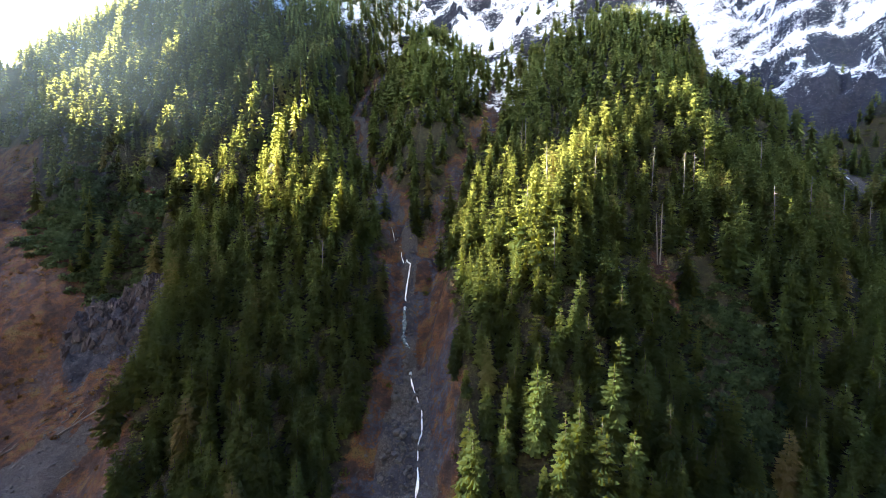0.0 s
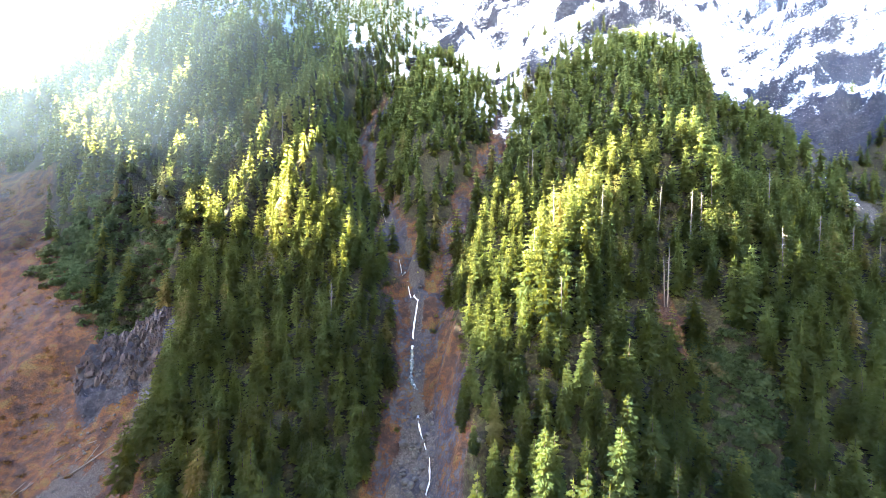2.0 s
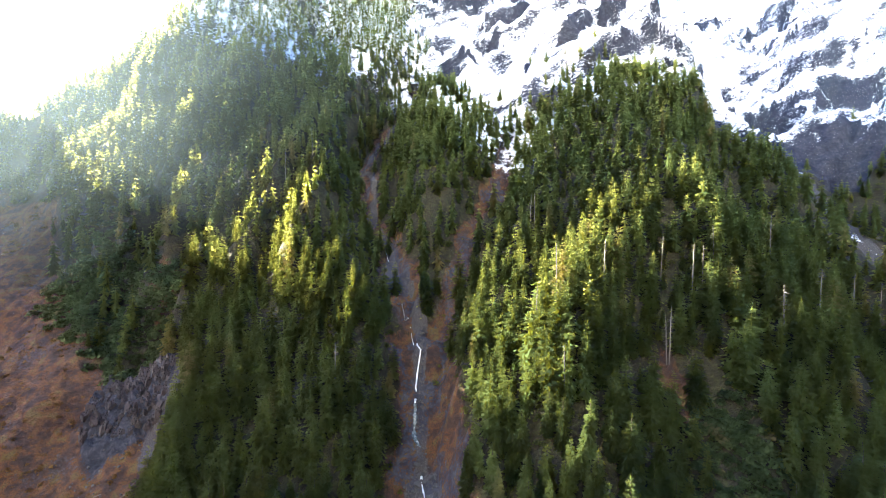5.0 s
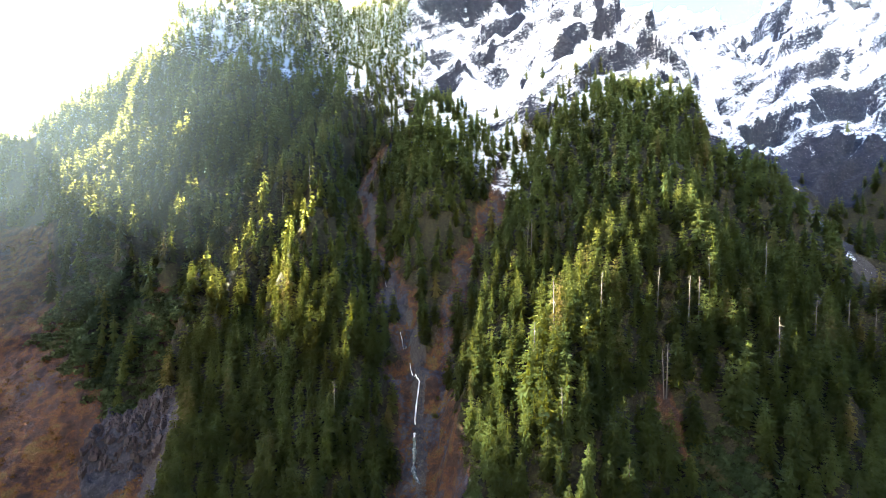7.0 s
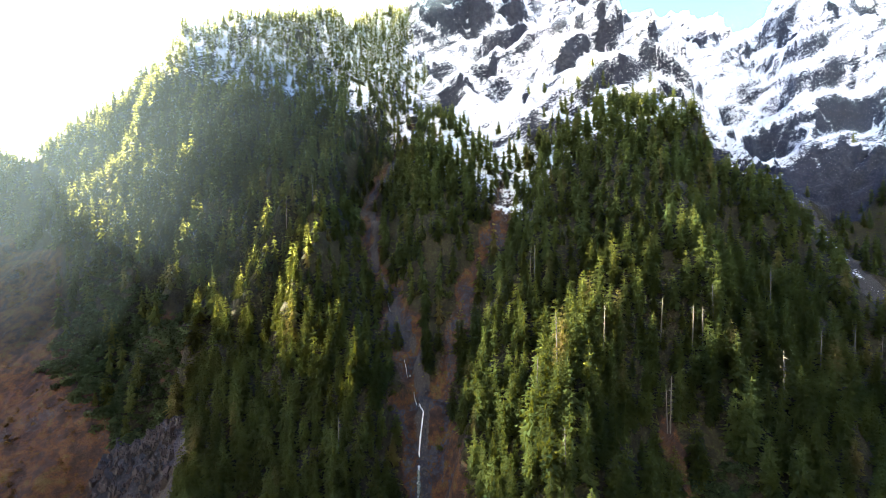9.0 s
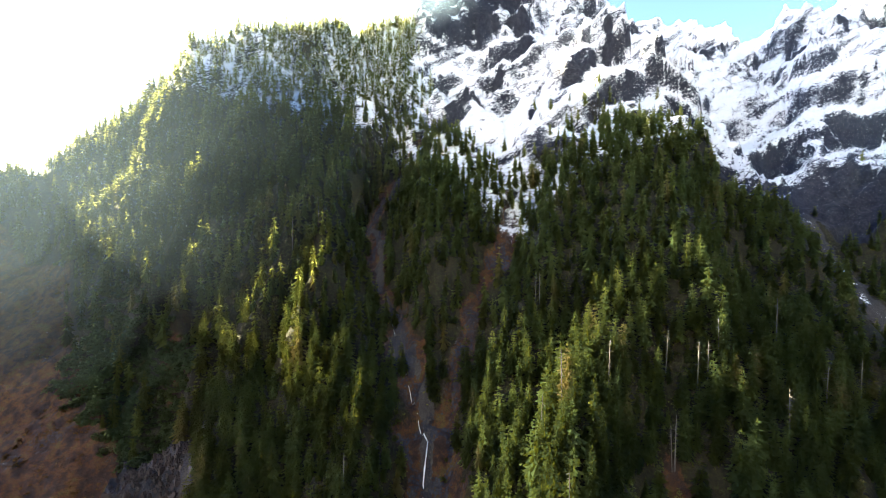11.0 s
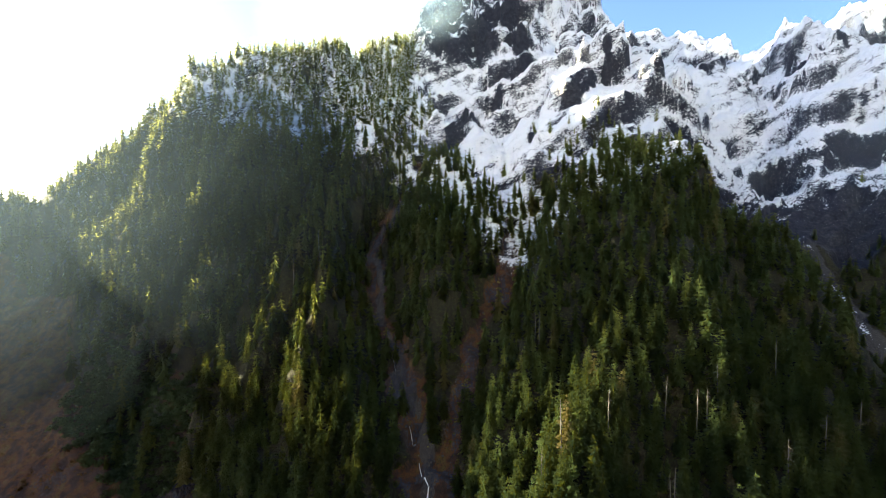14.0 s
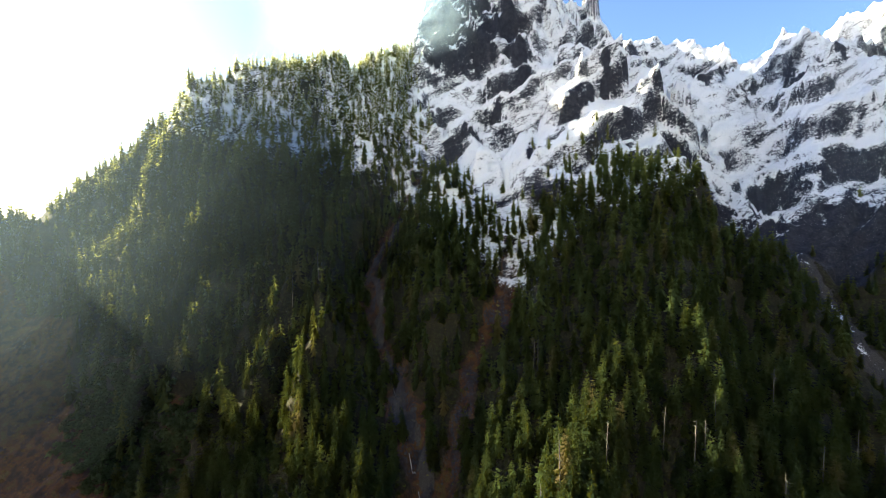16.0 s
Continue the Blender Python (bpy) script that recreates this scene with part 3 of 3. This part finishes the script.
snag_kinds = [snag_mesh(rng) for _ in range(5)]
SNAGS = [(94, 194, 20), (105, 188, 22), (110, 189, 20), (119, 196, 21), (160, 217, 24), (134, 173, 25), (159, 186, 23), (194, 208, 26), (211, 212, 22), (84, 167, 20),
         (42, 233, 18), (44, 231, 20), (42, 173, 24), (64, 182, 22), (85, 167, 24), (32, 166, 22), (37, 141, 19), (-46, 162, 20), (-90, 276, 18), (-105, 269, 20), (-80, 136, 15)]
for n, (x, y, h) in enumerate(SNAGS):
    snag = tagged(new("dead_tree"), "bare grey dead conifer trunk with broken branch stubs among green trees", "dead tree", group="standing dead trees")
    stubs = new("branches", snag_kinds[n % 5][1])
    stem = new("trunk", snag_kinds[n % 5][0])
    stubs.parent = stem.parent = snag
    tagged(stubs, kind="stuff")
    snag.matrix_world = Matrix.LocRotScale((x, y, float(height(x, y))), Euler((random.uniform(-0.04, 0.04), random.uniform(-0.04, 0.04), n * 1.7)), (h,) * 3)


# ---- brush ----
def shrub(rng, leaves, size, flat=0.8):
    """A unit clump of small leafy sprays."""
    P, F = [], []
    for n in range(leaves):
        d = Vector((rng.normal(), rng.normal(), abs(rng.normal()) * flat + 0.1)).normalized() * rng.uniform(0.45, 1.0)
        a = Vector((rng.normal(), rng.normal(), rng.normal() * 0.6)).normalized() * size * rng.uniform(0.6, 1.3)
        b = d.cross(a).normalized() * size * rng.uniform(0.4, 0.8)
        k = len(P)
        P += [tuple(d - a), tuple(d + b), tuple(d + a), tuple(d - b)]
        F += [(k, k + 1, k + 2), (k, k + 2, k + 3)]
    P = np.array(P)
    P[:, 2] -= 0.1
    return P, np.array(F)


SHRUBS = [shrub(rng, 56, 0.22) for _ in range(8)]
BUSHES = [shrub(rng, 120, 0.24, 1.3) for _ in range(8)]
TUFTS = [shrub(rng, 34, 0.28, 0.7) for _ in range(6)]


def brush(name, label, n, x_span, y_span, keep, size, material, seed, kinds=SHRUBS):
    g = np.random.default_rng(seed)
    x, y = g.uniform(*x_span, n), g.uniform(*y_span, n)
    ok = g.uniform(0, 1, n) < keep(x, y)
    x, y = x[ok], y[ok]
    m = len(x)
    return scatter(name, label, kinds, x, y, height(x, y), g.uniform(*size, m) * (1 + 0.4 * fbm(x / 9, y / 9, seed, 2)), g.uniform(0, 6.28, m), g.uniform(0, 1, m), material, "brush")


def understory(x, y):
    high, bed, slide, cliff, banks = zones(x, y)
    return (1 - np.maximum.reduce([high, bed, slide, cliff])) * smooth(-0.2, 0.4, fbm(x / 18, y / 18, 71, 3)) * 0.8


def slope_brush(x, y):
    high, bed, slide, cliff, banks = zones(x, y)
    return slide * (1 - bed) * (1 - cliff) * (1 - banks) * smooth(-0.1, 0.35, fbm(x / 14, y / 14, 72, 3))


def bank_brush(x, y):
    high, bed, slide, cliff, banks = zones(x, y)
    rim = banks * (1 - banks) * 4
    return np.clip(rim + 0.12 * banks, 0, 1) * (1 - bed) * smooth(-0.3, 0.3, fbm(x / 12, y / 12, 73, 3))


GREENER = foliage_material("broadleaf_bushes", (0.018, 0.03, 0.015), (0.066, 0.09, 0.038), (0.18, 0.22, 0.07))
RUSTY = foliage_material("autumn_brush", (0.038, 0.02, 0.009), (0.16, 0.092, 0.026), (0.2, 0.13, 0.04))
brush("undergrowth", "low green and olive bushes between the conifers", 4300, (-330, 430), (90, 370), understory, (1.2, 2.8), LEAVES, 81)
brush("hillside_scrub", "rust and straw coloured low scrub on the open hillside", 7800, (-380, -85), (95, 320), slope_brush, (0.5, 1.4), RUSTY, 82, TUFTS)
brush("alder_thicket", "dense green broadleaf thicket above the grey cliff", 3600, (-245, -125), (196, 276), alder, (1.8, 3.6), GREENER, 83, BUSHES)
brush("bush_slope", "dense bright green bushes filling a gap between conifers", 1350, (66, 122), (92, 162), right_brush, (1.3, 2.8), GREENER, 84, BUSHES)
brush("fern_cover", "low green ferns and saplings on the near spurs", 2200, (-92, 135), (92, 200), understory, (0.9, 2.0), LEAVES, 86)
brush("gully_bushes", "green and brown bushes along the gully rims", 3200, (-85, 60), (95, 350), bank_brush, (0.8, 2.2), LEAVES, 85)


# ---- rocks, water and logs ----
def rock_material(name="grey_boulder", k=1.0, hue=(1.0, 1.0, 1.0)):
    m, nt, bsdf, out = nodes_of(name)
    info = nt.nodes.new("ShaderNodeObjectInfo")
    c = ramp(nt, noise_node(nt, 2.6, 7, 0.75), [(p, tuple(k * c * h for c, h in zip(rgb, hue))) for p, rgb in ((0.3, (0.035, 0.035, 0.036)), (0.55, (0.1, 0.097, 0.098)), (0.75, (0.2, 0.195, 0.19)))])
    c = mix(nt, calc(nt, "MULTIPLY", info.outputs["Random"], 0.6), c, tuple(0.06 * k * h for h in hue))
    nt.links.new(c, bsdf.inputs["Base Color"])
    bsdf.inputs["Roughness"].default_value = 0.85
    bump(nt, bsdf, noise_node(nt, 5.0, 5), 0.5, 0.15)
    return m


def water_material():
    m, nt, bsdf, out = nodes_of("white_water")
    t = nt.nodes.new("ShaderNodeTexCoord")
    mp = nt.nodes.new("ShaderNodeMapping")
    mp.inputs["Scale"].default_value = (3.0, 3.0, 0.35)
    nt.links.new(t.outputs["Object"], mp.inputs["Vector"])
    f = noise_node(nt, 1.3, 4, 0.6, mp.outputs["Vector"])
    nt.links.new(ramp(nt, f, [(0.25, (0.55, 0.6, 0.64)), (0.5, (0.88, 0.9, 0.92))]), bsdf.inputs["Base Color"])
    bsdf.inputs["Roughness"].default_value = 0.35
    bump(nt, bsdf, f, 0.4, 0.2)
    return m


def pool_material():
    m, nt, bsdf, out = nodes_of("shallow_pool")
    nt.links.new(ramp(nt, noise_node(nt, 1.2, 5), [(0.35, (0.03, 0.045, 0.05)), (0.6, (0.12, 0.15, 0.16)), (0.75, (0.4, 0.44, 0.46))]), bsdf.inputs["Base Color"])
    bsdf.inputs["Roughness"].default_value = 0.12
    bump(nt, bsdf, noise_node(nt, 2.5, 3), 0.3, 0.1)
    return m


BOULDER, WATER, POOL = rock_material("grey_boulder", 0.62), water_material(), pool_material()


def boulder_mesh(seed):
    bm = bmesh.new()
    bmesh.ops.create_icosphere(bm, subdivisions=2, radius=1.0)
    for v in bm.verts:
        k = v.co + Vector((seed * 7.3, 0, 0))
        v.co *= 1 + 0.5 * noise.noise(k * 1.1) + 0.34 * noise.noise(k * 2.6)
        v.co.z *= 0.75
        for ax in range(3):
            v.co[ax] = max(-0.82, min(0.86, v.co[ax]))
    me = bpy.data.meshes.new("boulder")
    bm.to_mesh(me)
    bm.free()
    me.materials.append(BOULDER)
    return me


boulders = [boulder_mesh(i) for i in range(8)]
g = np.random.default_rng(91)
placed = 0
while placed < 295:
    y = 97 + 60 * g.uniform() ** 0.8
    x = -11 + float(np.clip(g.normal(), -1.6, 1.6)) * np.interp(y, (97, 130, 156), (6.0, 4.5, 2.5))
    r = float(np.clip(g.lognormal(-0.65, 0.5), 0.3, 1.7))
    rock = tagged(new("boulder", boulders[placed % 8]), "angular grey boulder lying in the creek bed", "boulder", group="creek boulders")
    rock.matrix_world = Matrix.LocRotScale((x, y, float(height(x, y)) + 0.25 * r), Euler((g.uniform(-0.5, 0.5), g.uniform(-0.5, 0.5), g.uniform(0, 6.28))), (r * g.uniform(0.8, 1.3), r, r * g.uniform(0.7, 1.0)))
    placed += 1


def crag_mesh(seed):
    bm = bmesh.new()
    bmesh.ops.create_icosphere(bm, subdivisions=3, radius=1.0)
    for v in bm.verts:
        k = v.co + Vector((0, seed * 5.1, 0))
        v.co *= 0.9 + 0.45 * noise.noise(k * 1.2) + 0.65 * abs(noise.noise(k * 2.4)) + 0.34 * noise.noise(k * 5.5)
        v.co = Vector((max(-0.75, min(0.8, v.co.x)), max(-0.8, min(0.75, v.co.y)), math.floor(v.co.z * 4) / 4 * 0.5 + v.co.z * 0.5))
    me = bpy.data.meshes.new("crag")
    bm.to_mesh(me)
    bm.free()
    me.materials.append(CRAG_ROCK)
    return me


CRAG_ROCK = rock_material("dark_cliff_rock", 0.3, (1.2, 0.97, 1.02))
crags = [crag_mesh(i) for i in range(6)]
for n in range(290):
    x, y = -152 + g.uniform(-1, 1) * 19.0, 196 + g.uniform(-1, 1) * 9.0
    r = 0.9 + 1.3 * g.uniform() ** 2
    crag = tagged(new("rock_outcrop", crags[n % 6]), "rough dark purple-grey rock jutting from the bare cliff", "rock", group="rocks of the cliff")
    crag.matrix_world = Matrix.LocRotScale((x, y, float(height(x, y)) - 0.75 * r), Euler((g.uniform(-0.4, 0.4), g.uniform(-0.3, 0.3), g.uniform(0, 6.28))), (r * g.uniform(0.8, 1.3), r * 0.9, r * g.uniform(0.9, 1.5)))


def pebbles():
    kinds = []
    for b in boulders:
        v = np.empty(len(b.vertices) * 3)
        b.vertices.foreach_get("co", v)
        kinds.append((v.reshape(-1, 3), np.array([p.vertices[:] for p in b.polygons])))
    n = 9000
    x, y = g.uniform(-80, 60, n), g.uniform(95, 345, n)
    high, bed, slide, cliff, banks = zones(x, y)
    ok = (g.uniform(0, 1, n) < bed * 1.0 + 0.02 * banks)
    sx2, sy2 = g.uniform(-175, -115, 700), g.uniform(120, 190, 700)
    scree = along(sx2, sy2, [(-152, 186, 0), (-145, 164, 0), (-150, 130, 0)])[0] < 8 + 5 * g.uniform(0, 1, 700)
    x, y = np.append(x[ok], sx2[scree]), np.append(y[ok], sy2[scree])
    m = len(x)
    return scatter("rubble", "loose grey stones strewn along the gullies and below the cliff", kinds, x, y, height(x, y) + 0.05, 0.2 + 0.5 * g.uniform(0, 1, m) ** 2, g.uniform(0, 6.28, m), g.uniform(0, 1, m), BOULDER, "rubble")


pebbles()


def flow(name, label, line, widths, lift=0.35, material=None):
    """Running water over the ground along a plan line: a rounded ribbon."""
    pts = []
    for (ax, ay), (bx, by) in zip(line, line[1:]):
        n = max(3, int(math.hypot(bx - ax, by - ay) / 0.5))
        pts += [(ax + (bx - ax) * k / n, ay + (by - ay) * k / n) for k in range(n)]
    pts.append(line[-1])
    pts = np.array(pts)
    for _ in range(12):
        pts[1:-1] = (pts[:-2] + 2 * pts[1:-1] + pts[2:]) / 4
    s = np.linspace(0, 1, len(pts))
    pts[:, 0] += 0.35 * value_noise(s * len(pts) / 7, s * 0 + 0.5, 93)
    w = np.interp(s, np.linspace(0, 1, len(widths)), widths) * 0.8 * (1 + 0.5 * value_noise(s * len(pts) / 3, s * 0 + 2.5, 94))
    z = height(pts[:, 0], pts[:, 1]) + lift
    P, F = [], []
    for i in range(len(pts)):
        for k, (o, d) in enumerate(((-1, -0.45), (-0.5, -0.05), (0, 0.06), (0.5, -0.05), (1, -0.45))):
            P.append((pts[i, 0] + o * w[i] * 0.5, pts[i, 1] - 0.25 * (d + 0.5), z[i] + d))
        if i:
            a, b = (i - 1) * 5, i * 5
            F += [(a + k, a + k + 1, b + k + 1, b + k) for k in range(4)]
    me = mesh_of(name, np.array(P), np.array(F), material or WATER, True)
    return tagged(new(name, me), label, "waterfall" if name == "waterfall" else "stream", kind="structure")


flow("waterfall", "thin white waterfall dropping down a dark rock cleft", [(-14.5, 194), (-15.5, 189), (-16, 183), (-16, 176)], (0.6, 0.8, 1.2))
flow("waterfall", "narrow white waterfall plunging to the boulders below", [(-12.2, 159), (-11.6, 156.5), (-11.8, 153)], (0.8, 1.1, 1.3), 0.7)
flow("stream", "shallow blue-grey pool water between two falls", [(-16, 176), (-15.5, 168), (-13, 162), (-12.2, 159)], (1.8, 3.0, 1.2), 0.1, POOL)
for way, wide in (([(-11.8, 152), (-10, 147), (-8, 142)], (0.6, 0.45, 0.3)), ([(-7, 139), (-6.5, 133), (-7.5, 129)], (0.3, 0.55, 0.4)),
                  ([(-7.7, 127.5), (-7, 121), (-9, 116)], (0.4, 0.8, 0.5)), ([(-9.5, 114.5), (-11, 109), (-12, 103)], (0.5, 0.9, 0.7)),
                  ([(-15, 195), (-18, 201), (-21, 208)], (0.5, 0.35, 0.2)), ([(-22, 210.5), (-26, 220)], (0.3, 0.2)), ([(-28, 225), (-33, 238)], (0.25, 0.15)), ([(-36, 246), (-41, 259)], (0.2, 0.12))):
    flow("stream", "thin white stream winding among grey stones", way, [1.3 * w for w in wide], 0.6)


def fallen_log(x, y, turn, length, r):
    P, F = [], []
    c, s = math.cos(turn) * length / 2, math.sin(turn) * length / 2
    ends = [float(height(x + q * c, y + q * s)) for q in (-1, 1)]
    for k in range(7):
        f = k / 6
        px, py = x + math.cos(turn) * length * (f - 0.5), y + math.sin(turn) * length * (f - 0.5)
        pz = ends[0] + (ends[1] - ends[0]) * f + r * 0.6
        for i in range(7):
            a = 6.283 * i / 7
            rr = r * (1 - 0.45 * f)
            P.append((px - math.sin(turn) * rr * math.cos(a), py + math.cos(turn) * rr * math.cos(a), pz + rr * math.sin(a)))
    for k in range(6):
        for i in range(7):
            j = (i + 1) % 7
            F += [(k * 7 + i, k * 7 + j, k * 7 + 7 + j), (k * 7 + i, k * 7 + 7 + j, k * 7 + 7 + i)]
    n = len(P)
    P += [tuple(np.mean(P[:7], 0)), tuple(np.mean(P[42:49], 0))]
    F += [(n, (i + 1) % 7, i) for i in range(7)] + [(n + 1, 42 + i, 42 + (i + 1) % 7) for i in range(7)]
    me = mesh_of("fallen_log", np.array(P), np.array(F), DEADWOOD, True)
    return tagged(new("fallen_log", me), "weathered grey fallen log lying on the bare slide", "log", group="logs on the slide")


fallen_log(-140, 164.5, 0.62, 20, 0.4)
for n in range(14):
    fallen_log(-150 + g.normal() * 11, 158 + g.normal() * 13, 0.9 + g.normal() * 0.5, g.uniform(2, 6), g.uniform(0.15, 0.28))


# ---- cloud, and sheets standing in for glare, mist and haze ----
def veil_material():
    m, nt, bsdf, out = nodes_of("translucent_veil")
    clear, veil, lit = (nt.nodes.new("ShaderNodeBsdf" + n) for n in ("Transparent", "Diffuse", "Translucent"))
    # bluish tint painted in, to offset the warm sun and give a haze tone
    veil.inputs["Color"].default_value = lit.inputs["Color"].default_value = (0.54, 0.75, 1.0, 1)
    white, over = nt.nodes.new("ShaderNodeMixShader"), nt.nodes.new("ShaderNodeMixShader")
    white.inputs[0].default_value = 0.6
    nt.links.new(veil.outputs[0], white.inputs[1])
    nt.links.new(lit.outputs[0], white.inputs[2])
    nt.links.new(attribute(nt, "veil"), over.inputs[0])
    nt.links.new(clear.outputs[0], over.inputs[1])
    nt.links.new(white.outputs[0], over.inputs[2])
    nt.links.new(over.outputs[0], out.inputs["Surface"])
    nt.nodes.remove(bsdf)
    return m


VEIL = veil_material()


def veil_sheet(name, label, centre, half_w, half_h, lean, turn, dense, seed, soft=2.0):
    """A wavy translucent sheet for cloud, glare and haze, thickest in its middle and ragged toward its edges."""
    n = 44
    a, b = np.meshgrid(np.linspace(-1, 1, n), np.linspace(-1, 1, n))
    a, b = a.ravel(), b.ravel()
    c, s = math.cos(turn), math.sin(turn)
    depth = b * half_h * lean + 10 * fbm(a * 2, b * 2, seed, 3)
    x = centre[0] + a * half_w * c - depth * s
    y = centre[1] + a * half_w * s + depth * c
    z = centre[2] + b * half_h
    r = np.hypot(a, b) * (1 + 0.15 * fbm(a * 1.6, b * 1.6, seed + 3, 3))
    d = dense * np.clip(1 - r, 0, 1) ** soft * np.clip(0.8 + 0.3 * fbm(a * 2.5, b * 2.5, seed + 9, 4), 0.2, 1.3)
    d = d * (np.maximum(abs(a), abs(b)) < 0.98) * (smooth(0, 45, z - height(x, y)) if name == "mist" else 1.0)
    i = (np.arange(n - 1)[:, None] * n + np.arange(n - 1)[None, :]).ravel()
    F = np.stack([i, i + 1, i + n + 1, i + n], 1)
    F = F[d[F].max(1) > 0.00002]
    me = mesh_of(name, np.stack([x, y, z], 1), F, VEIL, True, veil=np.clip(d, 0, 0.97))
    return tagged(new(name, me), label, "mist", kind="stuff")


# sheets added in place of sun glare and mist over the left slope
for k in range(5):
    veil_sheet("mist", "translucent sheet in place of sun glare and mist before the wooded ridge", (-225 - 14 * k, 120 + 27 * k, 225 + 8 * k), 240, 170, 0.0, 0.7, 0.022, 201 + 5 * k, 1.9)
# one more sheet, added to lighten the shaded upper-left woods like haze
veil_sheet("mist", "translucent sheet in place of haze before the shaded wooded ridge", (-125, 225, 275), 170, 110, 0.0, 0.35, 0.012, 241, 1.2)
# blue sheets added to paint distance haze over the high valley
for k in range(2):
    veil_sheet("haze", "translucent blue sheet in place of distance haze in the high valley behind the spur", (400 + 20 * k, 300 + 45 * k, 210 + 15 * k), 260, 190, 0.0, -0.45, 0.05, 231 + k, 0.8)
for k in range(2):
    veil_sheet("cloud", "bright ragged cloud clinging to the rock tower", (-72 - 10 * k, 455 + 10 * k, 482 + 6 * k), 125, 85, 0.0, 0.3, 0.6, 211 + k, 1.4)
veil_sheet("cloud", "bright cloud rising behind the wooded ridge", (-130, 690, 570), 215, 165, 0.0, 0.2, 1.6, 215, 1.2)
